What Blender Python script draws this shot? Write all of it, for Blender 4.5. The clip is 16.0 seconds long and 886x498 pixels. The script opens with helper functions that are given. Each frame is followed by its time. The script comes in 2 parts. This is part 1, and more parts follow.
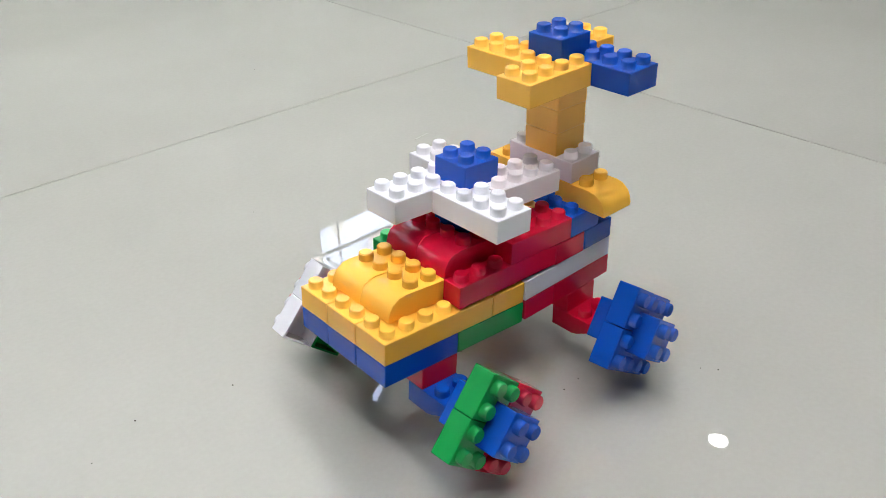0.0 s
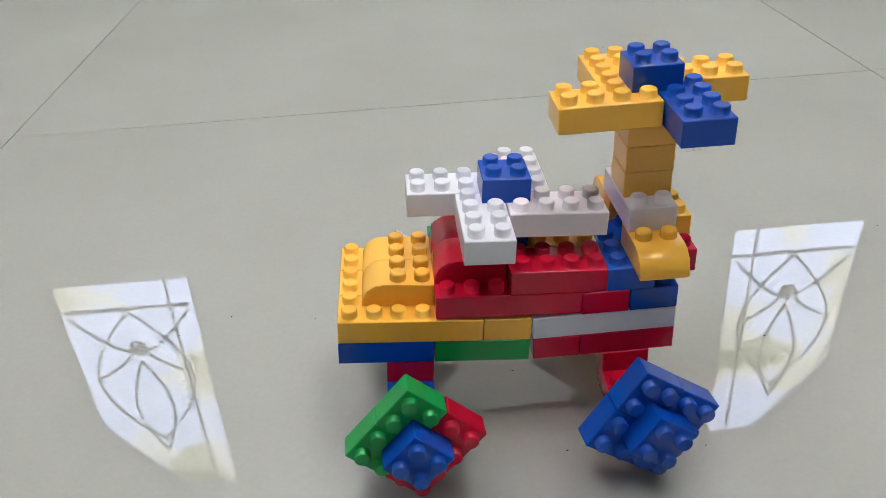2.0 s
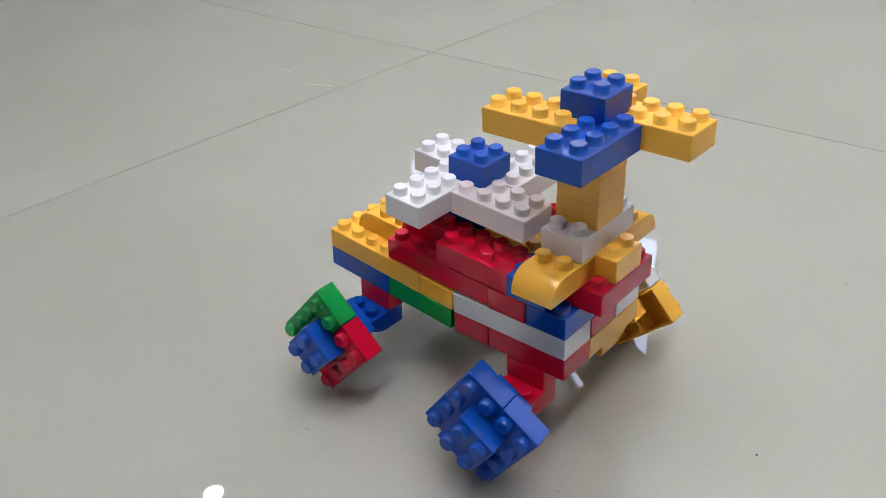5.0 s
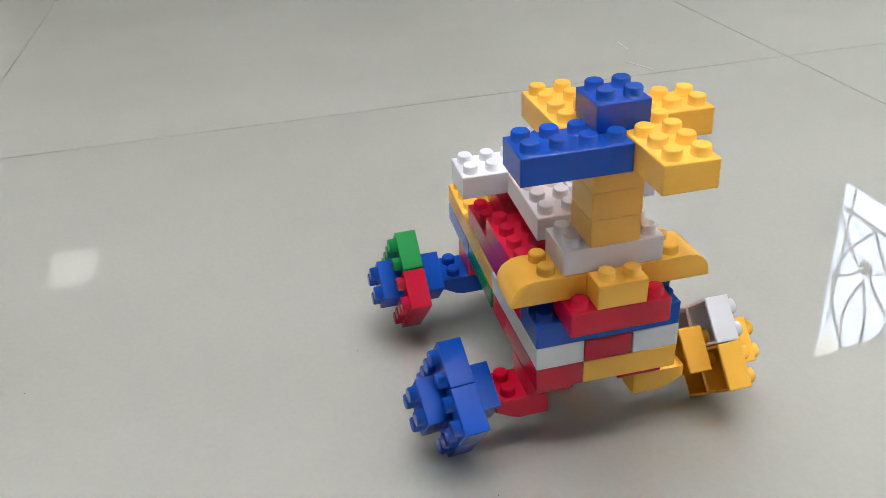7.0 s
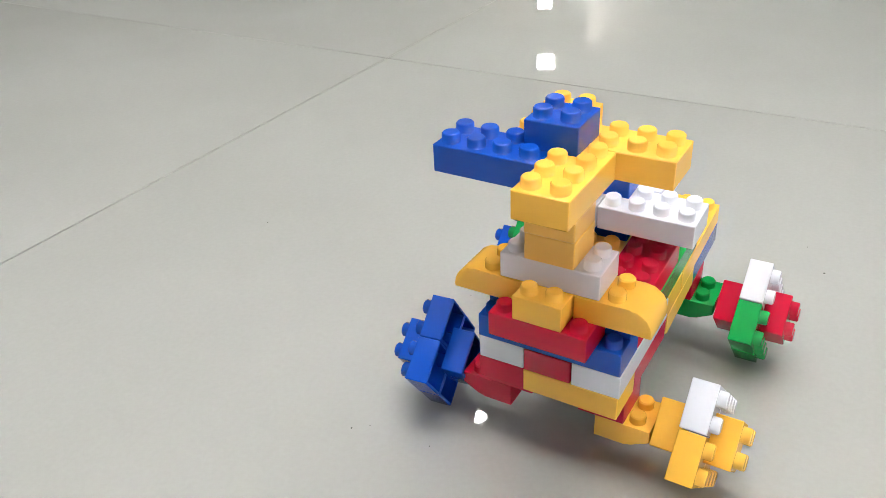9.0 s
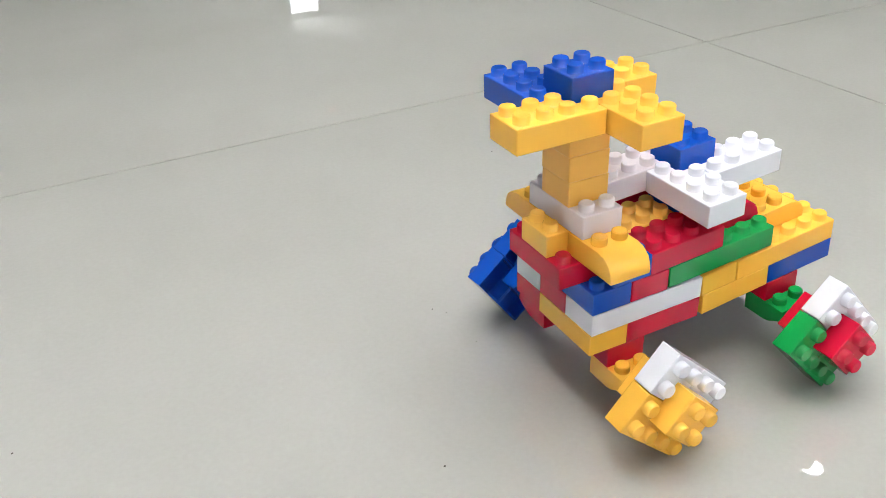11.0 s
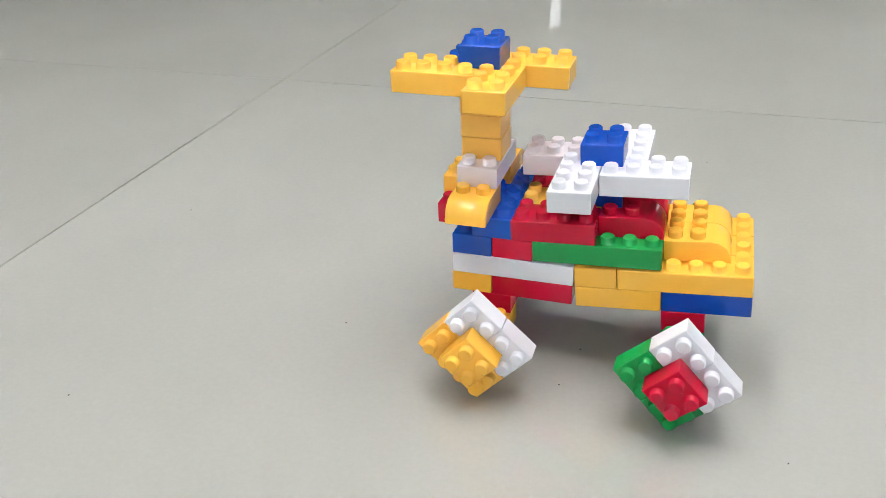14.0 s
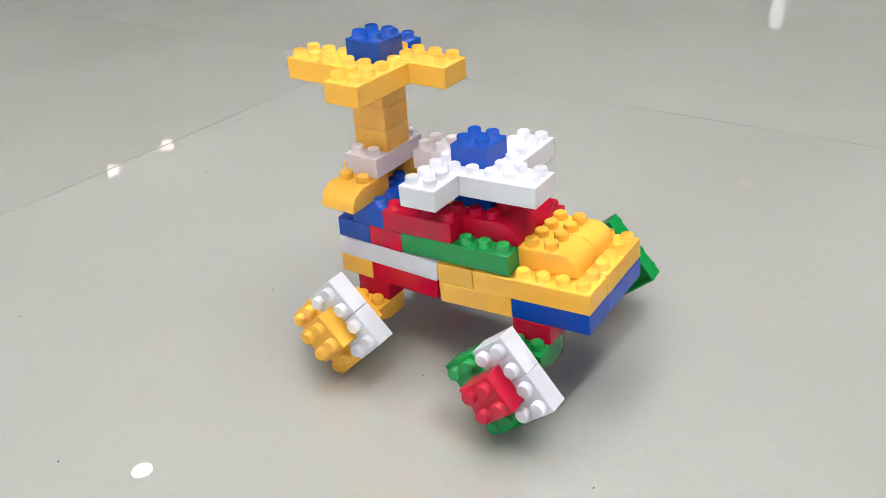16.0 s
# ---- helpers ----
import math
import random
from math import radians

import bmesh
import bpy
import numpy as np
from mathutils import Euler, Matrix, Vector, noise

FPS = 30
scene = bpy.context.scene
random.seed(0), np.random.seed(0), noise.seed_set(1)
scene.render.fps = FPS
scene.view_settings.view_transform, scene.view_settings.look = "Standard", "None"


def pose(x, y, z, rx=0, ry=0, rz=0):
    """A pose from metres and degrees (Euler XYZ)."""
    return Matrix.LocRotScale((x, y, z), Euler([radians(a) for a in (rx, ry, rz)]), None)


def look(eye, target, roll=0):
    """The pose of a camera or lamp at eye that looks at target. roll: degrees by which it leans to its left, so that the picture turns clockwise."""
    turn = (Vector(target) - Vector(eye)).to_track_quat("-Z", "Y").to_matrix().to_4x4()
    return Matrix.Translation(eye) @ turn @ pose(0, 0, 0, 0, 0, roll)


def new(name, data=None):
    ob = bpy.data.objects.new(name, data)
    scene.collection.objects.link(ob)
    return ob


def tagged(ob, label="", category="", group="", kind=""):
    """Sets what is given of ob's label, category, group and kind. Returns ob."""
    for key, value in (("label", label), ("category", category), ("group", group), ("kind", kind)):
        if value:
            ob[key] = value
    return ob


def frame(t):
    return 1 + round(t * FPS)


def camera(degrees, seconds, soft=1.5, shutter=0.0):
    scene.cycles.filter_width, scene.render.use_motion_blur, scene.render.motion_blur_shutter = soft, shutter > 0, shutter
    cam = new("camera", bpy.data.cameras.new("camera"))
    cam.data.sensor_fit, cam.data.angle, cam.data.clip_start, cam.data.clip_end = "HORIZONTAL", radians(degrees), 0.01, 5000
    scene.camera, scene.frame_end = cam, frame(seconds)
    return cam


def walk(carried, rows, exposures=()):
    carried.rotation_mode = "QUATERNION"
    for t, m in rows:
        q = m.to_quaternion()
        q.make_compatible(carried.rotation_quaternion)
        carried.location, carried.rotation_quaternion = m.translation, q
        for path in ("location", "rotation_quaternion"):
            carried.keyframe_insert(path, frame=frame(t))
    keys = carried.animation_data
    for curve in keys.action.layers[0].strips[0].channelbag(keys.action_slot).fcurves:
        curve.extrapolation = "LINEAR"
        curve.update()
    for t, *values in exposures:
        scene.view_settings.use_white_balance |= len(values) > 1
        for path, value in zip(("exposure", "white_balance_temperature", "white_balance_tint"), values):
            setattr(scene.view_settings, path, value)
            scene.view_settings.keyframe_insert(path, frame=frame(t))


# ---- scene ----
cam = camera(56.31, 16.0, soft=0.8)
# seconds, eye, target, roll
PATH = [
    (0.00, (-0.3102, -0.3286, 0.3554), (-0.0310, -0.0009, 0.1011), -2.10),
    (0.50, (-0.2447, -0.3514, 0.3600), (-0.0035, 0.0030, 0.1025), -2.67),
    (1.00, (-0.2047, -0.3788, 0.3613), (-0.0300, 0.0121, 0.1031), -3.30),
    (1.50, (-0.1438, -0.4077, 0.3558), (-0.0331, 0.0056, 0.0969), -2.92),
    (2.00, (-0.0629, -0.4093, 0.3534), (-0.0448, 0.0189, 0.0959), -3.58),
    (2.50, (-0.0039, -0.4023, 0.3644), (-0.0421, 0.0159, 0.0931), -3.23),
    (3.00, (0.0623, -0.3934, 0.3550), (-0.0375, 0.0234, 0.0974), -3.40),
    (3.50, (0.1297, -0.3779, 0.3521), (-0.0391, 0.0193, 0.0998), -2.91),
    (4.00, (0.1804, -0.3687, 0.3557), (-0.0408, 0.0002, 0.1007), -3.19),
    (4.20, (0.1939, -0.3655, 0.3567), (-0.0324, 0.0000, 0.1013), -2.93),
    (4.90, (0.2686, -0.3517, 0.3565), (-0.0157, -0.0277, 0.1032), -2.99),
    (5.60, (0.3334, -0.3247, 0.3550), (-0.0010, -0.0508, 0.1037), -3.38),
    (6.50, (0.3879, -0.2259, 0.3531), (-0.0128, -0.0651, 0.1009), -3.43),
    (7.00, (0.4072, -0.1567, 0.3466), (-0.0147, -0.0665, 0.0940), -3.16),
    (7.50, (0.4243, -0.0568, 0.3519), (-0.0039, -0.0810, 0.0949), -2.83),
    (8.00, (0.4082, 0.0238, 0.3530), (-0.0049, -0.0791, 0.0908), -3.05),
    (8.50, (0.3996, 0.0747, 0.3560), (0.0052, -0.0879, 0.0951), -2.87),
    (9.00, (0.3988, 0.1381, 0.3550), (0.0347, -0.0890, 0.0984), -3.05),
    (9.20, (0.4050, 0.1523, 0.3551), (0.0540, -0.0949, 0.0989), -3.41),
    (9.90, (0.3947, 0.2311, 0.3557), (0.1005, -0.0828, 0.1009), -3.29),
    (10.60, (0.3581, 0.3100, 0.3552), (0.1285, -0.0536, 0.1001), -2.84),
    (11.50, (0.2506, 0.3927, 0.3538), (0.1143, -0.0169, 0.1015), -2.47),
    (12.00, (0.1667, 0.4508, 0.3570), (0.0775, 0.0241, 0.1122), -2.38),
    (12.50, (0.0836, 0.4648, 0.3522), (0.0641, 0.0292, 0.1075), -2.51),
    (13.00, (0.0198, 0.4721, 0.3504), (0.0632, 0.0389, 0.1045), -2.32),
    (13.50, (-0.0363, 0.4846, 0.3520), (0.0699, 0.0615, 0.1077), -2.82),
    (14.00, (-0.0686, 0.4947, 0.3523), (0.0729, 0.0823, 0.1076), -2.18),
    (14.50, (-0.1397, 0.4773, 0.3511), (0.0204, 0.0742, 0.1024), -2.11),
    (15.00, (-0.1691, 0.4794, 0.3511), (0.0267, 0.0955, 0.0975), -1.48),
    (15.50, (-0.2279, 0.4385, 0.3553), (-0.0079, 0.0688, 0.1005), -2.08),
    (16.00, (-0.2646, 0.4221, 0.3557), (-0.0207, 0.0622, 0.1087), -2.46),
]
EXPOSURES = [(0.0, 0.22), (1.0, 0.22), (1.5, 0.18), (2.0, -0.18), (2.5, -0.42), (3.0, -0.45), (3.5, -0.3), (4.0, -0.04), (6.5, -0.08), (7.0, 0.18), (7.5, 0.42), (9.0, 0.46), (11.5, 0.42), (13.0, 0.36), (16.0, 0.42)]
walk(cam, [(t, look(eye, target, roll)) for t, eye, target, roll in PATH], EXPOSURES)

P = 0.0135         # stud pitch, metres
BH = 1.046         # brick height, in pitches
FLOOR = -3.94      # floor level below the body's underside, in pitches
NOSE_TILT, MID_TILT = 4.7, 3.3
MAST_LEAN = 0.02   # and lean back a little, layer by layer
MAST_SLACK = 0.07  # the mast's bricks are not pressed home

# ---------------------------------------------------------------- world and light
world = bpy.data.worlds.new("world")
scene.world = world
world.use_nodes = True
wn = world.node_tree
sky = wn.nodes.new("ShaderNodeTexSky")
sky.sky_type = 'NISHITA'
sky.sun_disc = False
sky.sun_elevation, sky.sun_rotation = radians(40), radians(200)
wn.links.new(sky.outputs[0], wn.nodes["Background"].inputs[0])
wn.nodes["Background"].inputs[1].default_value = 0.1


# ---------------------------------------------------------------- materials
def material(name):
    m = bpy.data.materials.new(name)
    m.use_nodes = True
    nt = m.node_tree
    return m, nt, nt.nodes["Principled BSDF"]


def node(nt, kind, **values):
    n = nt.nodes.new(kind)
    for key, value in values.items():
        n.inputs[key].default_value = value
    return n


def plastic(name, colour, rough=0.15):
    m, nt, b = material(name)
    info = nt.nodes.new("ShaderNodeObjectInfo")
    tc = nt.nodes.new("ShaderNodeTexCoord")
    grain = node(nt, "ShaderNodeTexNoise", Scale=900.0, Detail=3.0)
    blot = node(nt, "ShaderNodeTexNoise", Scale=45.0, Detail=2.0)
    nt.links.new(tc.outputs["Object"], grain.inputs["Vector"])
    nt.links.new(tc.outputs["Object"], blot.inputs["Vector"])
    hsv = node(nt, "ShaderNodeHueSaturation", Color=(*colour, 1))
    add = nt.nodes.new("ShaderNodeMath")
    add.operation = 'MULTIPLY_ADD'
    nt.links.new(info.outputs["Random"], add.inputs[0])
    add.inputs[1].default_value, add.inputs[2].default_value = 0.10, 0.92
    add2 = nt.nodes.new("ShaderNodeMath")
    add2.operation = 'MULTIPLY_ADD'
    nt.links.new(blot.outputs["Fac"], add2.inputs[0])
    add2.inputs[1].default_value = 0.06
    nt.links.new(add.outputs[0], add2.inputs[2])
    nt.links.new(add2.outputs[0], hsv.inputs["Value"])
    nt.links.new(hsv.outputs[0], b.inputs["Base Color"])
    ramp = node(nt, "ShaderNodeMapRange")
    ramp.inputs["To Min"].default_value, ramp.inputs["To Max"].default_value = rough - 0.015, rough + 0.02
    nt.links.new(blot.outputs["Fac"], ramp.inputs["Value"])
    nt.links.new(ramp.outputs[0], b.inputs["Roughness"])
    bump = node(nt, "ShaderNodeBump", Strength=0.05, Distance=0.00003)
    nt.links.new(grain.outputs["Fac"], bump.inputs["Height"])
    nt.links.new(bump.outputs[0], b.inputs["Normal"])
    b.inputs["IOR"].default_value = 1.46
    return m


YELLOW = plastic("yellow_plastic", (1.0, 0.54, 0.07))
AMBER = plastic("amber_plastic", (1.0, 0.55, 0.10), 0.28)
BLUE = plastic("blue_plastic", (0.003, 0.072, 0.47))
RED = plastic("red_plastic", (0.58, 0.004, 0.034))
GREEN = plastic("green_plastic", (0.006, 0.31, 0.065))
WHITE = plastic("white_plastic", (0.74, 0.745, 0.81))
MILK = plastic("milky_plastic", (0.80, 0.74, 0.78), 0.22)


def tile_material():
    m, nt, b = material("polished_tile")
    tc = nt.nodes.new("ShaderNodeTexCoord")
    big = node(nt, "ShaderNodeTexNoise", Scale=3.0, Detail=5.0)
    fine = node(nt, "ShaderNodeTexNoise", Scale=260.0, Detail=4.0)
    mid = node(nt, "ShaderNodeTexNoise", Scale=24.0, Detail=4.0)
    for n in (big, fine, mid):
        nt.links.new(tc.outputs["Object"], n.inputs["Vector"])
    ramp = nt.nodes.new("ShaderNodeValToRGB")
    ramp.color_ramp.elements[0].color = (0.375, 0.372, 0.345, 1)
    ramp.color_ramp.elements[1].color = (0.43, 0.427, 0.40, 1)
    ramp.color_ramp.elements[0].position, ramp.color_ramp.elements[1].position = 0.3, 0.7
    mix = node(nt, "ShaderNodeMix")
    mix.data_type = 'FLOAT'
    mix.inputs[0].default_value = 0.25
    nt.links.new(big.outputs["Fac"], mix.inputs[2])
    nt.links.new(fine.outputs["Fac"], mix.inputs[3])
    nt.links.new(mix.outputs[0], ramp.inputs[0])
    nt.links.new(ramp.outputs[0], b.inputs["Base Color"])
    rr = node(nt, "ShaderNodeMapRange")
    rr.inputs["To Min"].default_value, rr.inputs["To Max"].default_value = 0.008, 0.026
    nt.links.new(mid.outputs["Fac"], rr.inputs["Value"])
    nt.links.new(rr.outputs[0], b.inputs["Roughness"])
    bump = node(nt, "ShaderNodeBump", Strength=0.003, Distance=0.002)
    nt.links.new(mid.outputs["Fac"], bump.inputs["Height"])
    nt.links.new(bump.outputs[0], b.inputs["Normal"])
    b.inputs["IOR"].default_value = 1.85
    return m


def plain(name, colour, rough=0.7, vary=0.12, scale=6.0):
    m, nt, b = material(name)
    tc = nt.nodes.new("ShaderNodeTexCoord")
    n1 = node(nt, "ShaderNodeTexNoise", Scale=scale, Detail=6.0)
    nt.links.new(tc.outputs["Object"], n1.inputs["Vector"])
    ramp = nt.nodes.new("ShaderNodeValToRGB")
    ramp.color_ramp.elements[0].color = (*[c * (1 - vary) for c in colour], 1)
    ramp.color_ramp.elements[1].color = (*[min(1, c * (1 + vary)) for c in colour], 1)
    nt.links.new(n1.outputs["Fac"], ramp.inputs[0])
    nt.links.new(ramp.outputs[0], b.inputs["Base Color"])
    b.inputs["Roughness"].default_value = rough
    return m


def glowing(name, colour, strength):
    m, nt, b = material(name)
    b.inputs["Base Color"].default_value = (*colour, 1)
    b.inputs["Emission Color"].default_value = (*colour, 1)
    b.inputs["Emission Strength"].default_value = strength
    return m


TILE = tile_material()
GROUT = plain("grout", (0.16, 0.15, 0.13), 0.9, 0.3, 40)
PAINT = plain("wall_paint", (0.83, 0.85, 0.81), 0.6, 0.05, 2)
CEIL = plain("ceiling_paint", (0.80, 0.80, 0.78), 0.8, 0.03, 2)
COLUMN = plain("column_paint", (0.86, 0.80, 0.74), 0.5, 0.04, 3)
IRON = plain("window_iron", (0.10, 0.09, 0.08), 0.5, 0.2, 20)
LAMP = glowing("lamp_glow", (1.0, 0.98, 0.95), 40.0)
FAR_LAMP = glowing("far_lamp_glow", (1.0, 0.98, 0.95), 60.0)
# glow of the fill lights added over the toy
FILL_PANEL = glowing("fill_panel_glow", (0.985, 0.985, 0.98), 25.5)
WINDOW_GLOW = 4.8


# ---------------------------------------------------------------- mesh helpers
def part(name, bm, mat, parent=None, label="", smooth=False):
    me = bpy.data.meshes.new(name)
    bmesh.ops.recalc_face_normals(bm, faces=bm.faces[:])
    bm.to_mesh(me)
    bm.free()
    me.materials.append(mat)
    if smooth:
        me.shade_smooth()
        me.set_sharp_from_angle(angle=radians(35))
    ob = new(name, me)
    ob.parent = parent
    if label:
        tagged(ob, label)
    return ob


def box(bm, x0, y0, z0, x1, y1, z1):
    m = Matrix.Translation(((x0 + x1) / 2, (y0 + y1) / 2, (z0 + z1) / 2)) @ Matrix.Diagonal((x1 - x0, y1 - y0, z1 - z0, 1))
    return bmesh.ops.create_cube(bm, size=1, matrix=m)["verts"]


def stud(bm, x, y, z, cell=None):
    """One round stud with a softened rim; with a cell (x0, y0, x1, y1), the top round it too."""
    rings, seg = ((0.335, 0.0), (0.33, 0.31), (0.28, 0.365)), 16
    angles = [2 * math.pi * k / seg for k in range(seg)]
    loops = [[bm.verts.new(((x + r * math.cos(a)) * P, (y + r * math.sin(a)) * P, (z + h) * P)) for a in angles] for r, h in rings]
    if cell:
        x0, y0, x1, y1 = cell
        edge = []
        for a in angles:
            c, s = math.cos(a), math.sin(a)
            k = max(abs(c), abs(s))
            u, v = c / k, s / k
            edge.append(bm.verts.new(((x + u * ((x1 - x) if u > 0 else (x - x0))) * P, (y + v * ((y1 - y) if v > 0 else (y - y0))) * P, z * P)))
        loops.insert(0, edge)
    for a, b in zip(loops, loops[1:]):
        for k in range(seg):
            bm.faces.new((a[k], a[(k + 1) % seg], b[(k + 1) % seg], b[k]))
    bm.faces.new(loops[-1])


GAP = 0.015
mesh_store = {}


def brick_mesh(nx, ny):
    """A hollow studded brick with its corner at the origin."""
    if (nx, ny) in mesh_store:
        return mesh_store[nx, ny].copy()
    bm = bmesh.new()
    e = GAP + 0.05
    for i in range(nx):
        for j in range(ny):
            stud(bm, i + 0.5, j + 0.5, BH, (max(i, e), max(j, e), min(i + 1, nx - e), min(j + 1, ny - e)))
    bmesh.ops.remove_doubles(bm, verts=bm.verts[:], dist=1e-6)
    # the walls go down from the rim of the top, round the foot and up again inside
    rim = [d for d in bm.edges if d.is_boundary]
    for out, z in ((0.035, BH - 0.015), (0.05, BH - 0.05), (0.05, 0.04), (0.02, 0.0), (-0.07, 0.0), (-0.07, BH - 0.16)):
        made = bmesh.ops.extrude_edge_only(bm, edges=rim)["geom"]
        rim = [g for g in made if isinstance(g, bmesh.types.BMEdge) and g.is_boundary]
        for v in {v for d in rim for v in d.verts}:
            x, y = v.co.x / P, v.co.y / P
            if min(x, nx - x) < 0.19:
                v.co.x = ((e - out) if x < 1 else (nx - e + out)) * P
            if min(y, ny - y) < 0.19:
                v.co.y = ((e - out) if y < 1 else (ny - e + out)) * P
            v.co.z = z * P
    bmesh.ops.contextual_create(bm, geom=rim)
    upright = [d for d in bm.edges if abs(d.verts[0].co.z - d.verts[1].co.z) > 0.5 * P
               and all(min(v.co.x, nx * P - v.co.x) < 0.03 * P and min(v.co.y, ny * P - v.co.y) < 0.03 * P for v in d.verts)]
    bmesh.ops.bevel(bm, geom=upright, offset=0.05 * P, segments=2, profile=0.5, affect='EDGES')
    bmesh.ops.recalc_face_normals(bm, faces=bm.faces[:])
    me = bpy.data.meshes.new("brick")
    bm.to_mesh(me)
    bm.free()
    # flat sides stay flat; studs and rounded edges are smooth
    for f in me.polygons:
        f.use_smooth = f.area < 0.06 * P * P and abs(f.normal.z) < 0.98
    mesh_store[nx, ny] = me
    return me.copy()


def profile_mesh(profile, width, studs):
    """A brick with the given outline in x and z, width in y, and studs at the places given."""
    bm = bmesh.new()
    sides = [[bm.verts.new((x * P, y * P, z * P)) for x, z in profile] for y in (GAP, width - GAP)]
    n = len(profile)
    ends = [bm.faces.new(sides[0]), bm.faces.new(sides[1][::-1])]
    for k in range(n):
        bm.faces.new((sides[0][k], sides[1][k], sides[1][(k + 1) % n], sides[0][(k + 1) % n]))
    rim = [e for f in ends for e in f.edges]
    bmesh.ops.bevel(bm, geom=rim, offset=0.05 * P, segments=2, profile=0.6, affect='EDGES')
    for x, y in studs:
        stud(bm, x, y, BH)
    bmesh.ops.recalc_face_normals(bm, faces=bm.faces[:])
    me = bpy.data.meshes.new("brick")
    bm.to_mesh(me)
    bm.free()
    me.shade_smooth()
    me.set_sharp_from_angle(angle=radians(30))
    return me


def bow_mesh():
    """Two by three, its first stud row rounded off towards -x."""
    r = 0.88
    arc = [(GAP + r - r * math.cos(a), BH - r + r * math.sin(a)) for a in [k * math.pi / 18 for k in range(10)]]
    return profile_mesh([(3 - GAP, 0.0), (GAP, 0.0)] + arc + [(3 - GAP, BH)], 2, [(x, y) for x in (1.5, 2.5) for y in (0.5, 1.5)])


def leg_mesh():
    """A bracket, two wide, that reaches out towards -x and is cut away below."""
    return profile_mesh([(2.3, 0.0), (1.05, 0.0), (0.7, 0.10), (0.3, 0.34), (0.0, 0.48), (0.0, BH), (2.3, BH)], 2, [(0.65, 0.5), (0.65, 1.5)])


# ---------------------------------------------------------------- frames of the model
def place(x, y, z):
    return Matrix.Translation(((x - 8) * P, (y - 3) * P, (z - FLOOR) * P))


def swing(degrees, x):
    """The nose is lifted by so many degrees about a line across the body at x, at the second layer's top."""
    pivot = place(x, 0, 2 * BH).translation
    return Matrix.Translation(pivot) @ Matrix.Rotation(radians(degrees), 4, 'Y') @ Matrix.Translation(-pivot)


REAR, NOSE, MIDDLE = Matrix.Identity(4), swing(NOSE_TILT, 8), swing(MID_TILT, 11)

car = new("toy_vehicle")
tagged(car, "toy vehicle built of coloured plastic bricks standing on a tiled floor", "toy")


def put(me, mat, m, name="brick", parent=None, label=""):
    me.materials.clear()
    me.materials.append(mat)
    ob = new(name, me)
    ob.parent = parent or car
    if parent:
        ob.matrix_parent_inverse = parent.matrix_basis.inverted()
    jig = random.Random(str(m))
    ob.matrix_basis = m @ pose(0, 0, 0, jig.uniform(-.25, .25), jig.uniform(-.25, .25), jig.uniform(-.4, .4))
    if label:
        tagged(ob, label)
    return ob


def brick(group, mat, layer, x0, x1, y0, y1, label="", name="brick", parent=None):
    level = layer * BH + (MAST_SLACK * min(layer - 5, 4) if layer > 5 and group is REAR else 0)
    if layer > 5 and group is REAR:
        x0, x1 = x0 + MAST_LEAN * min(layer - 5, 4), x1 + MAST_LEAN * min(layer - 5, 4)
    m = group @ place(x0, y0, level)
    if mat is AMBER and layer > 5:
        m = group @ place(x0, y0, level - MAST_SLACK) @ Matrix.Diagonal((1, 1, 1 + 0.9 * MAST_SLACK / BH, 1))
    return put(brick_mesh(round(x1 - x0), round(y1 - y0)), mat, m, name, parent, label)


def bow(group, mat, layer, x, y, way, label=""):
    """A rounded brick; x, y: the corner of its footprint with the least x and y."""
    if way == "-x":
        m = place(x, y, layer * BH)
    elif way == "-y":
        m = place(x + 2, y, layer * BH) @ pose(0, 0, 0, 0, 0, 90)
    else:
        m = place(x, y + 3, layer * BH) @ pose(0, 0, 0, 0, 0, -90)
    return put(bow_mesh(), mat, group @ m, "rounded_brick", None, label)


# body, nose section
for y in (0, 2, 4):
    brick(NOSE, BLUE, 0, 0, 4, y, y + 2, "blue brick of the bottom course")
brick(NOSE, GREEN, 0, 4, 8, 0, 2, "green brick of the bottom course")
brick(NOSE, RED, 0, 4, 8, 2, 4)
brick(NOSE, YELLOW, 0, 4, 8, 4, 6, "yellow brick of the bottom course")
for y in (0, 2, 4):
    brick(NOSE, YELLOW, 1, 0, 6, y, y + 2, "long yellow brick of the nose")
    brick(NOSE, YELLOW, 1, 6, 8, y, y + 2)
for y in (1, 3):
    bow(NOSE, YELLOW, 2.08, 1, y, "-x", "yellow brick with a rounded front, the bonnet")

# body, middle
brick(MIDDLE, RED, 2, 4, 10, 0, 2, "long red brick")
brick(MIDDLE, RED, 2, 4, 10, 2, 4)
brick(MIDDLE, GREEN, 2, 4, 10, 4, 6, "long green brick with three studs bare")
for y in (1, 3):
    bow(MIDDLE, RED, 3, 4, y, "-x", "red brick with a rounded front, the windscreen")
brick(MIDDLE, RED, 3, 7, 11, 0, 2)
brick(MIDDLE, AMBER, 3, 7, 11, 2, 4, "amber brick between red ones")
brick(MIDDLE, RED, 3, 7, 11, 4, 6)
brick(MIDDLE, BLUE, 4, 6, 8, 2, 4, "blue brick that carries the white cross")

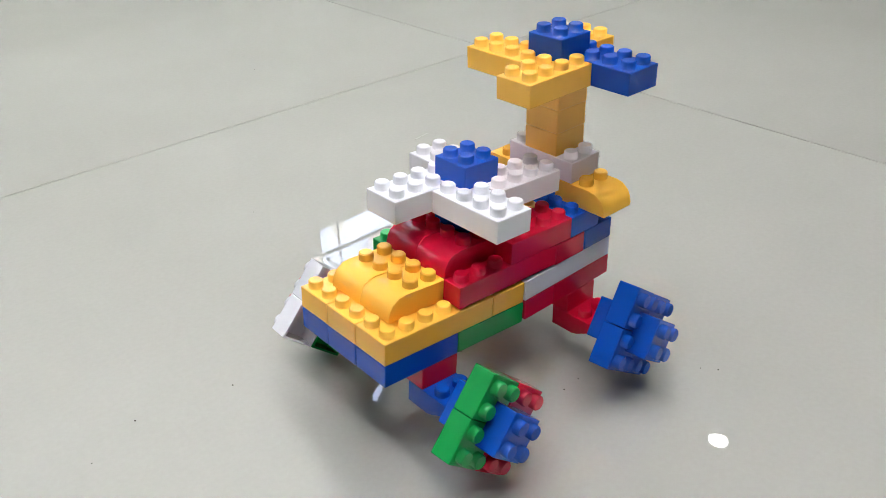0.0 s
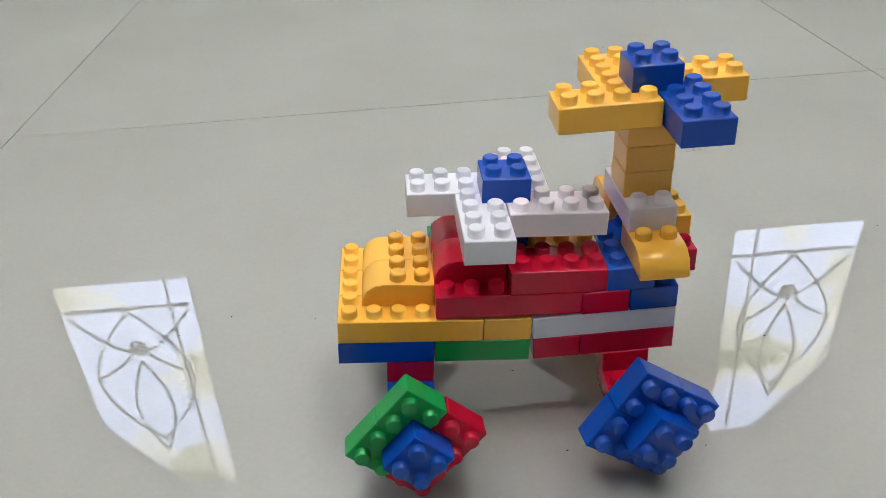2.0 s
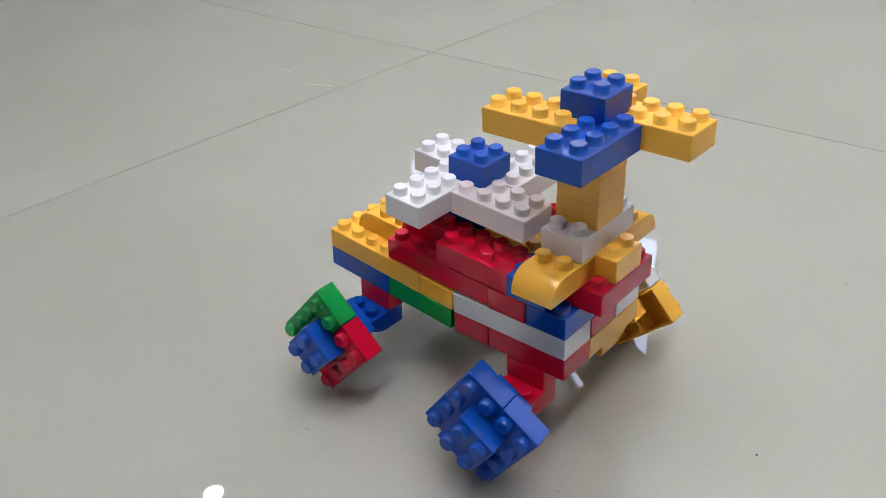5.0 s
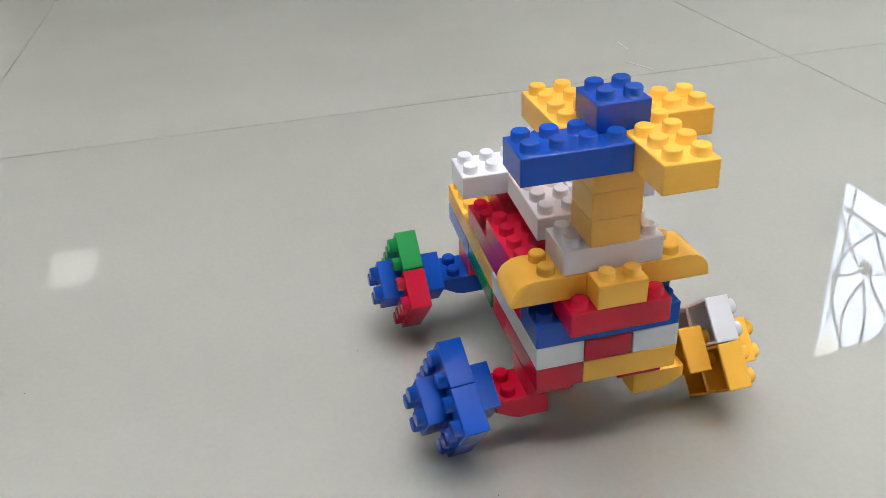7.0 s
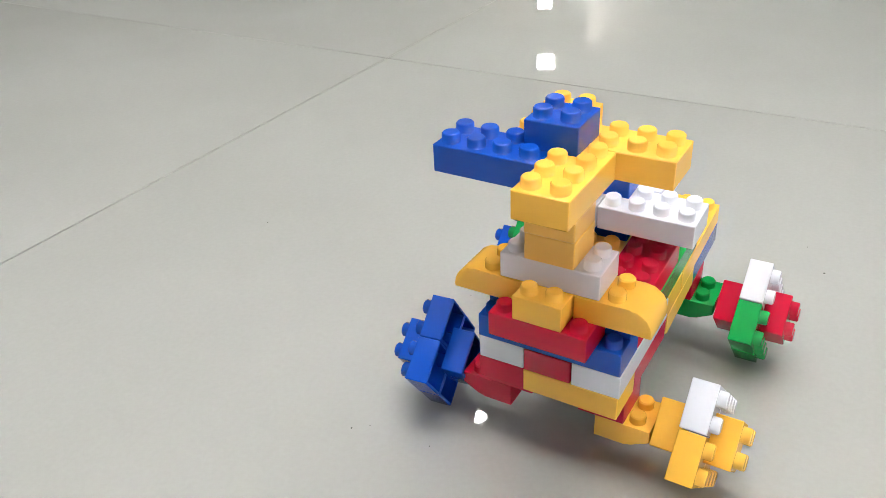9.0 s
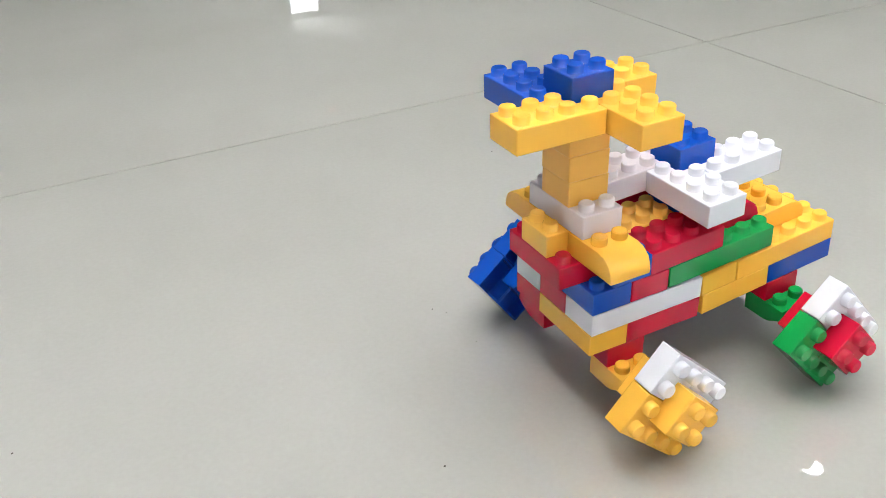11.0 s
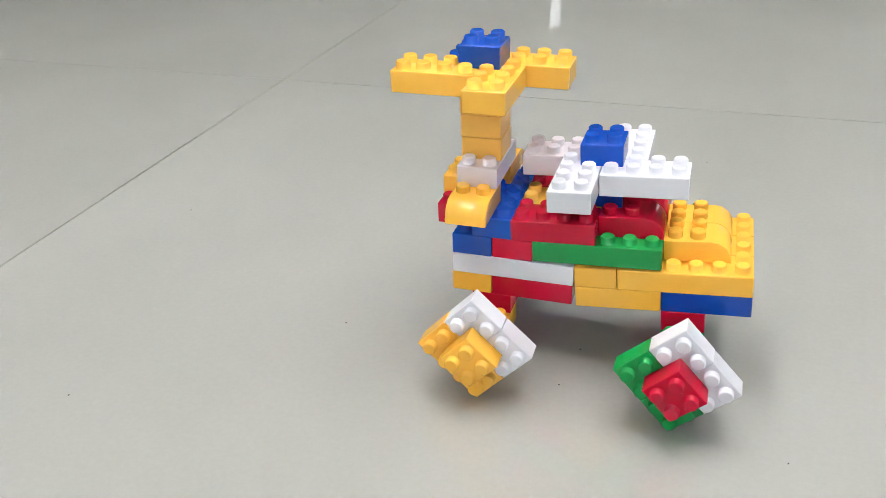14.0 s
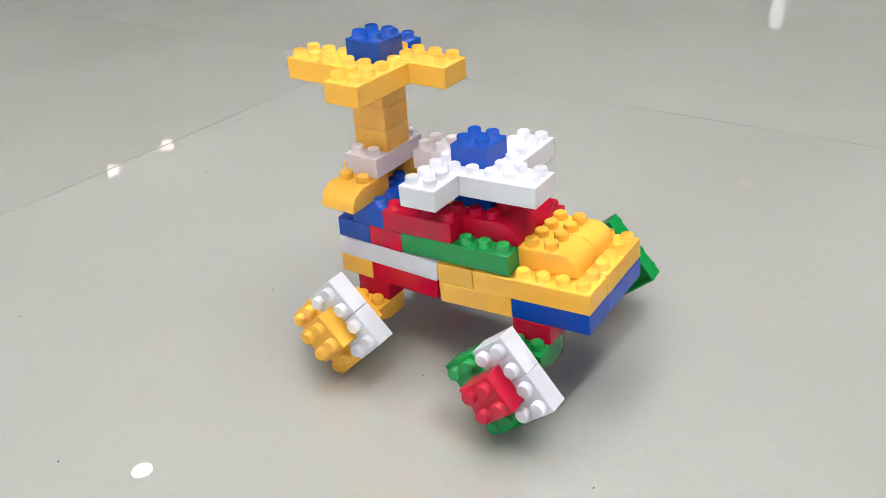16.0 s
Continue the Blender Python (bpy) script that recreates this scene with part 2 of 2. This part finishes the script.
# body, rear section
brick(REAR, RED, 0, 8, 10, 0, 2)
brick(REAR, RED, 0, 10, 14, 0, 2)
brick(REAR, RED, 0, 8, 12, 2, 4)
brick(REAR, RED, 0, 8, 12, 4, 6)
brick(REAR, YELLOW, 0, 12, 14, 2, 6, "yellow brick at the tail's bottom")
brick(REAR, WHITE, 1, 8, 14, 0, 2, "long white brick, a stripe along the side")
brick(REAR, RED, 1, 8, 14, 2, 4)
brick(REAR, WHITE, 1, 8, 14, 4, 6, "long white brick, a stripe along the side")
for y in (0, 4):
    brick(REAR, RED, 2, 10, 12, y, y + 2)
brick(REAR, BLUE, 2, 12, 14, 0, 6, "blue brick across the tail")
brick(REAR, BLUE, 3, 11, 13, 0, 6, "blue brick across the body behind the seat")
brick(REAR, RED, 3, 13, 15, 1, 5, "red brick overhanging the tail")
bow(REAR, YELLOW, 4, 12, -1, "-y", "yellow rounded brick, a tail wing")
bow(REAR, YELLOW, 4, 12, 4, "+y", "yellow rounded brick, a tail wing")
brick(REAR, YELLOW, 4, 13, 15, 2, 4, "small yellow brick over the tail")
brick(REAR, MILK, 5, 12, 14, 1, 5, "milky white translucent brick under the mast")
for k in (6, 7, 8):
    brick(REAR, AMBER, k, 12, 14, 2, 4, "amber brick of the mast")


# the white cross and the rotor on the mast: four bricks round a centre
def cross(group, layer, cx, cy, colours, mirrored, name, label):
    hub = brick(group, BLUE, layer + 1, cx - 1, cx + 1, cy - 1, cy + 1, label, name)
    if mirrored:
        arms = ((0, 4, 0, 2), (-2, 0, 0, 4), (-4, 0, -2, 0), (0, 2, -4, 0))
    else:
        arms = ((0, 4, -2, 0), (0, 2, 0, 4), (-4, 0, 0, 2), (-2, 0, -4, 0))
    for mat, (x0, x1, y0, y1) in zip(colours, arms):
        brick(group, mat, layer, cx + x0, cx + x1, cy + y0, cy + y1, "", "arm", hub)


cross(MIDDLE, 5, 7, 3, (MILK, WHITE, WHITE, WHITE), False, "cross_hub", "blue brick on the crossing of four white arms")
cross(REAR, 9, 13, 3, (YELLOW, YELLOW, YELLOW, BLUE), True, "rotor_hub", "blue brick on three yellow arms and a blue one")


# legs and wheels
def leg(group, mat, x, side, wheel_up, turn, camber, toe, colours, hub_mat, axle_mat, says):
    """side -1: towards -y. colours: of the wheel's four bricks, in order round it."""
    y_in = 0 if side < 0 else 4
    brick(group, RED, -1, x - 1, x + 1, y_in, y_in + 2, "red brick under the body, carrying a wheel bracket")
    if side < 0:
        m = place(x + 1, -1.35, -2 * BH) @ pose(0, 0, 0, 0, 0, 90)
        out = place(x, -1.38, wheel_up) @ pose(0, 0, 0, 90, 0, 0)
    else:
        m = place(x - 1, 7.05, -2 * BH) @ pose(0, 0, 0, 0, 0, -90)
        out = place(x, 7.18, wheel_up) @ pose(0, 0, 0, 90, 0, 180)
    put(leg_mesh(), mat, group @ m, "wheel_bracket", None, "bracket cut away below, with two studs")
    # from here x runs along the wheel, z outwards along its axle
    base = group @ out @ pose(0, 0, 0, 0, -side * toe, 0) @ pose(0, 0, 0, -camber, 0, turn)
    hub = put(brick_mesh(2, 2), hub_mat, base @ pose(-P, -P, 2 * BH * P), "wheel", None, says)
    put(brick_mesh(2, 2), axle_mat, base @ pose(-P, -P, 0), "axle_brick", hub)
    for c, (a, b) in zip(colours, ((0, 0), (-2, 0), (-2, -2), (0, -2))):
        put(brick_mesh(2, 2), c, base @ pose(a * P, b * P, BH * P), "brick", hub)


leg(NOSE, BLUE, 3, -1, -1.38, 52, 2, 4, (GREEN, GREEN, RED, RED), BLUE, BLUE, "wheel of green and red bricks round a blue one")
leg(REAR, RED, 12, -1, -1.10, 54, 1, 7, (BLUE, BLUE, BLUE, BLUE), BLUE, BLUE, "wheel of blue bricks stood on a corner")
leg(NOSE, GREEN, 3, 1, -1.58, 38, 1, 0, (WHITE, GREEN, GREEN, WHITE), RED, RED, "wheel of white and green bricks round a red one")
leg(REAR, YELLOW, 12, 1, -1.18, 47, 0, 0, (WHITE, YELLOW, YELLOW, WHITE), YELLOW, YELLOW, "wheel of white and yellow bricks")

# ---------------------------------------------------------------- the hall
TILE_SIZE, TX, TY = 1.01, -0.511, 0.507
bm = bmesh.new()
box(bm, -14, -14, -0.12, 14, 6, -0.0016)
floor_base = part("floor", bm, GROUT)
tagged(floor_base, "floor of large polished cream tiles with thin dark joints", "floor", kind="structure")


def tile_mesh():
    bm = bmesh.new()
    h = TILE_SIZE / 2 - 0.0007
    box(bm, -h, -h, -0.010, h, h, 0)
    me = bpy.data.meshes.new("tile")
    bm.to_mesh(me)
    bm.free()
    me.materials.append(TILE)
    return me


tile_data = tile_mesh()
for i in range(-12, 13):
    for j in range(-13, 2):
        if -12.6 < TX + i * TILE_SIZE and TX + (i + 1) * TILE_SIZE < 12.6:
            t = new("tile", tile_data)
            t.parent = floor_base
            t.location = (TX + (i + 0.5) * TILE_SIZE, TY + (j + 0.5) * TILE_SIZE, 0)

TALL, NORTH, SOUTH, SIDE = 3.0, 1.8, -12.0, 12.0
for name, b in (("wall_south", (-SIDE, SOUTH - 0.2, 0, SIDE, SOUTH, TALL)), ("wall_east", (SIDE, SOUTH - 0.2, 0, SIDE + 0.2, NORTH + 0.15, TALL)),
                ("wall_west", (-SIDE - 0.2, SOUTH - 0.2, 0, -SIDE, NORTH + 0.15, TALL))):
    bm = bmesh.new()
    box(bm, *b)
    tagged(part(name, bm, PAINT), "pale painted wall of the hall", "wall", kind="structure")
bm = bmesh.new()
box(bm, -SIDE - 0.2, SOUTH - 0.2, TALL + 0.002, SIDE + 0.2, NORTH + 0.15, TALL + 0.2)
tagged(part("ceiling", bm, CEIL), "white painted ceiling of the hall", "ceiling", kind="structure")

# the wall with the windows: each opening has one upright side and an arched shoulder on the other
SILL, THICK = 1.0, 0.05


def opening(x0, x1, arch, head):
    """The outline of a window, anticlockwise in x and z; arch: the side on which its head is rounded off."""
    w, h = x1 - x0, head - SILL
    if arch == "right":
        return [(x0, SILL), (x1 - w * 0.24, SILL), (x1, SILL + h * 0.5), (x1 - w * 0.12, SILL + h * 0.57), (x0 + w * 0.14, head), (x0 + w * 0.08, head)]
    shape = [(0, 0), (1, 0), (0.99, 1), (0.55, 1), (0.31, 0.83), (0.08, 0.68), (0.04, 0.64)]
    if arch == "mirrored":
        shape = [(1 - u, v) for u, v in shape][::-1]
    return [(x0 + u * w, SILL + v * h) for u, v in shape]


WINDOWS = ((-1.90, -1.47, "right", 1.80), (-1.214, -0.757, "left", 1.93), (0.953, 1.41, "mirrored", 1.90))
bm = bmesh.new()
rings = []
outer = [bm.verts.new((x, NORTH, z)) for x, z in ((-SIDE, 0), (SIDE, 0), (SIDE, TALL), (-SIDE, TALL))]
edges = [bm.edges.new((outer[k], outer[(k + 1) % 4])) for k in range(4)]
for x0, x1, arch, head in WINDOWS:
    vs = [bm.verts.new((x, NORTH, z)) for x, z in opening(x0, x1, arch, head)]
    edges += [bm.edges.new((vs[k], vs[(k + 1) % len(vs)])) for k in range(len(vs))]
bmesh.ops.triangle_fill(bm, edges=edges, use_beauty=True)
solid = bmesh.ops.extrude_face_region(bm, geom=bm.faces[:])["geom"]
bmesh.ops.translate(bm, vec=(0, THICK, 0), verts=[g for g in solid if isinstance(g, bmesh.types.BMVert)])
tagged(part("wall_north", bm, PAINT), "pale painted wall with three arched windows", "wall", kind="structure")


def bar(points, radius, closed=False):
    """A round iron bar along points in the window's plane, as one mesh."""
    bm = bmesh.new()
    loops = []
    n = len(points)
    for i, (x, z) in enumerate(points):
        a, b = points[max(i - 1, 0)], points[min(i + 1, n - 1)]
        dx, dz = b[0] - a[0], b[1] - a[1]
        d = math.hypot(dx, dz) or 1
        nx, nz = -dz / d, dx / d
        loops.append([bm.verts.new((x + nx * radius * math.cos(q), radius * math.sin(q), z + nz * radius * math.cos(q))) for q in [k * math.pi / 3 for k in range(6)]])
    for a, b in zip(loops, loops[1:]):
        for k in range(6):
            bm.faces.new((a[k], a[(k + 1) % 6], b[(k + 1) % 6], b[k]))
    bm.faces.new(loops[0])
    bm.faces.new(loops[-1][::-1])
    return bm


for number, (x0, x1, arch, head) in enumerate(WINDOWS, 1):
    frame_line = opening(x0, x1, arch, head)
    win = part("window_%d" % number, bar([((a * 0.97 + (x0 + x1) / 2 * 0.03), b) for a, b in frame_line + frame_line[:1]], 0.012), IRON, None)
    win.location = (0, NORTH + 0.02, 0)
    tagged(win, "arched window with a dark iron grille of curved bars", "window", kind="structure")
    w = x1 - x0
    cx = (x0 + x1) / 2
    part("bar", bar([(x0 + 0.005, SILL + 0.11), (x1 - 0.03, SILL + 0.11)], 0.007), IRON, win)
    mid = SILL + 0.27
    upright = x1 - 0.2 * w if arch == "left" else x0 + 0.2 * w
    part("bar", bar([(upright, SILL), (upright, SILL + (0.95 if arch != "right" else 0.75) * (head - SILL))], 0.005), IRON, win)
    for s in (-1, 1):
        # a pointed oval above the boss, a wider one round it, and two bars that cross below
        part("bar", bar([(cx + s * w * 0.13 * math.sin(a), mid + 0.05 + 0.40 * a / math.pi) for a in [k * math.pi / 12 for k in range(13)]], 0.005), IRON, win)
        part("bar", bar([(cx + s * w * 0.34 * math.sin(a), SILL + 0.12 + 0.55 * a / math.pi) for a in [k * math.pi / 14 for k in range(15)]], 0.005), IRON, win)
        part("bar", bar([(cx + s * w * (0.06 + 0.36 * k / 8), mid + 0.01 - 0.15 * (k / 8) ** 1.4) for k in range(9)], 0.005), IRON, win)
        part("bar", bar([(cx + s * w * (0.06 + 0.30 * k / 8), mid + 0.02 + 0.10 * (k / 8) ** 0.7) for k in range(9)], 0.005), IRON, win)
    boss = bmesh.new()
    bmesh.ops.create_icosphere(boss, subdivisions=2, radius=0.032, matrix=Matrix.Translation((cx, 0, mid)) @ Matrix.Diagonal((1, 0.4, 1, 1)))
    part("boss", boss, IRON, win)


def daylight():
    """Bright sky behind loose foliage, out of doors."""
    m, nt, b = material("daylight_outside")
    tc = nt.nodes.new("ShaderNodeTexCoord")
    leaf = node(nt, "ShaderNodeTexNoise", Scale=1.1, Detail=9.0, Roughness=0.62)
    nt.links.new(tc.outputs["Object"], leaf.inputs["Vector"])
    ramp = nt.nodes.new("ShaderNodeValToRGB")
    el = ramp.color_ramp.elements
    el[0].position, el[0].color = 0.33, (0.10, 0.13, 0.06, 1)
    el[1].position, el[1].color = 0.455, (0.62, 0.71, 1.0, 1)
    for at, colour in ((0.375, (0.34, 0.36, 0.20, 1)), (0.415, (0.52, 0.50, 0.42, 1)), (0.435, (0.70, 0.72, 0.62, 1))):
        el.new(at).color = colour
    nt.links.new(leaf.outputs["Fac"], ramp.inputs[0])
    b.inputs["Base Color"].default_value = (0, 0, 0, 1)
    b.inputs["Roughness"].default_value = 1.0
    nt.links.new(ramp.outputs[0], b.inputs["Emission Color"])
    b.inputs["Emission Strength"].default_value = WINDOW_GLOW
    return m


bm = bmesh.new()
bm.faces.new([bm.verts.new((x, NORTH + 1.5, z)) for x, z in ((-5.0, 0.3), (4.5, 0.3), (4.5, 6.0), (-5.0, 6.0))])
tagged(part("backdrop", bm, daylight()), "bright sky and foliage outside the windows", "backdrop", kind="structure")


# two pale square columns far off, in front of the end wall
for y0, y1 in ((-5.72, -4.79), (-3.65, -2.67)):
    bm = bmesh.new()
    box(bm, -9.35 - (y1 - y0), y0, 0.002, -9.35, y1, TALL)
    bmesh.ops.bevel(bm, geom=[e for e in bm.edges if abs(e.verts[0].co.z - e.verts[1].co.z) > 1], offset=0.015, segments=2, affect='EDGES')
    tagged(part("column", bm, COLUMN), "pale cream painted square column", "column", "columns", "structure")


# ceiling lamps
def downlight(x, y, radius=0.052):
    bm = bmesh.new()
    for r0, r1, z0, z1 in ((radius, radius * 1.25, -0.006, 0.0),):
        seg = 28
        ring = [[bm.verts.new((r * math.cos(2 * math.pi * k / seg), r * math.sin(2 * math.pi * k / seg), z)) for k in range(seg)]
                for r, z in ((r0, z0), (r1, z0), (r1, z1), (r0, z1))]
        for a, b in zip(ring, ring[1:] + ring[:1]):
            for k in range(seg):
                bm.faces.new((a[k], a[(k + 1) % seg], b[(k + 1) % seg], b[k]))
    lamp = part("ceiling_lamp", bm, CEIL)
    lamp.location = (x, y, TALL)
    bm = bmesh.new()
    bmesh.ops.create_cone(bm, cap_ends=True, segments=28, radius1=radius, radius2=radius, depth=0.004, matrix=Matrix.Translation((0, 0, -0.003)))
    part("diffuser", bm, LAMP, lamp, "glowing round diffuser")
    return tagged(lamp, "round recessed ceiling lamp, lit, with a white rim", "lamp", "ceiling lamps")


for x, y in ((3.07, 1.31), (3.16, -1.49), (-2.79, -1.67), (-2.88, 1.14)):
    downlight(x, y)


def square_lamp(x, y, sx, sy, mat, label, turn=0):
    bm = bmesh.new()
    box(bm, -sx / 2 - 0.02, -sy / 2 - 0.02, -0.008, sx / 2 + 0.02, sy / 2 + 0.02, 0)
    lamp = part("ceiling_panel", bm, CEIL)
    lamp.matrix_basis = pose(x, y, TALL, 0, 0, turn)
    bm = bmesh.new()
    box(bm, -sx / 2, -sy / 2, -0.014, sx / 2, sy / 2, -0.008)
    part("diffuser", bm, mat, lamp)
    return tagged(lamp, label, "lamp", "ceiling panels")


DIM = glowing("dim_panel", (1.0, 0.95, 0.90), 0.9)
for x, y in ((-8.82, -3.96), (-11.3, -5.1)):
    square_lamp(x, y, 0.5, 0.2, FAR_LAMP, "small oblong ceiling panel, brightly lit", 24)
SOFT = glowing("soft_panel", (1.0, 0.80, 0.68), 2.4)
for x, y in ((6.90, -4.91), (6.87, -4.18)):
    square_lamp(x, y, 0.30, 0.11, SOFT, "narrow ceiling panel, softly lit", -36)
for x, y in ((-5.83, -3.37), (-5.82, -1.87)):
    square_lamp(x, y, 0.55, 0.36, DIM, "square ceiling panel, dimly lit")
for x, y in ((1.25, -6.84), (-2.46, -8.06)):
    square_lamp(x, y, 0.10, 0.10, SOFT, "small square ceiling spot, softly lit")

# six fill lights added overhead, out of view, to brighten toy and floor
for x in (-0.75, 0.75):
    for y in (-0.9, 0.0, 0.9):
        square_lamp(x, y, 0.45, 0.45, FILL_PANEL, "added square fill light on the ceiling above the toy, out of view")

# a tall bright window far off in the south wall
for number, x, w in ((4, -3.5, 0.42), (5, 2.28, 0.16)):
    bm = bmesh.new()
    box(bm, x - w / 2 - 0.04, SOUTH, 0.75, x + w / 2 + 0.04, SOUTH + 0.03, 2.95)
    far = part("window_%d" % number, bm, CEIL)
    tagged(far, "tall narrow window with a white frame, bright with daylight", "window", kind="structure")
    bm = bmesh.new()
    box(bm, x - w / 2, SOUTH + 0.03, 0.8, x + w / 2, SOUTH + 0.034, 2.9)
    part("pane", bm, glowing("far_daylight", (0.95, 0.97, 1.0), 4.5 if number == 4 else 0.8), far)

# grit on the floor
GRIT = plain("grit", (0.07, 0.06, 0.05), 0.9, 0.4, 200)
SPOTS = ((0.032, -0.06), (0.097, -0.067), (-0.202, 0.106), (-0.237, 0.088), (0.099, -0.109), (0.150, 0.241), (-0.139, 0.094), (0.319, 0.157), (0.396, -0.111),
         (0.003, 0.058), (0.106, -0.118), (0.017, -0.061), (0.171, 0.028), (-0.004, 0.015), (0.215, 0.669), (-0.001, 0.303), (-0.055, -0.122), (-0.075, -0.342), (0.224, 0.328))
bm = bmesh.new()
dice = random.Random(4)
for x, y in SPOTS:
    r = dice.uniform(0.0005, 0.0009)
    m = Matrix.Translation((x, y, r * 0.3)) @ Matrix.Rotation(dice.uniform(0, 6), 4, 'Z') @ Matrix.Diagonal((r, r * dice.uniform(0.5, 0.9), r * 0.45, 1))
    bmesh.ops.create_icosphere(bm, subdivisions=1, radius=1, matrix=m)
tagged(part("grit", bm, GRIT), "scattered dark specks of grit on the tiles", "dirt", kind="stuff")
SCUFF = plain("scuff", (0.33, 0.33, 0.30), 0.5, 0.3, 80)
for x, y, long, turn in ((0.224, 0.328, 0.010, 10), (-0.546, 0.318, 0.022, 25), (-0.632, 0.334, 0.018, 0)):
    bm = bmesh.new()
    box(bm, -long, -0.0012, -0.002, long, 0.0012, 0.0004)
    bmesh.ops.bevel(bm, geom=bm.edges[:], offset=0.0002, segments=1, affect='EDGES')
    mark = part("scuff", bm, SCUFF)
    mark.matrix_basis = pose(x, y, 0, 0, 0, turn)
    tagged(mark, "faint grey scuff mark on the floor tile", "dirt")
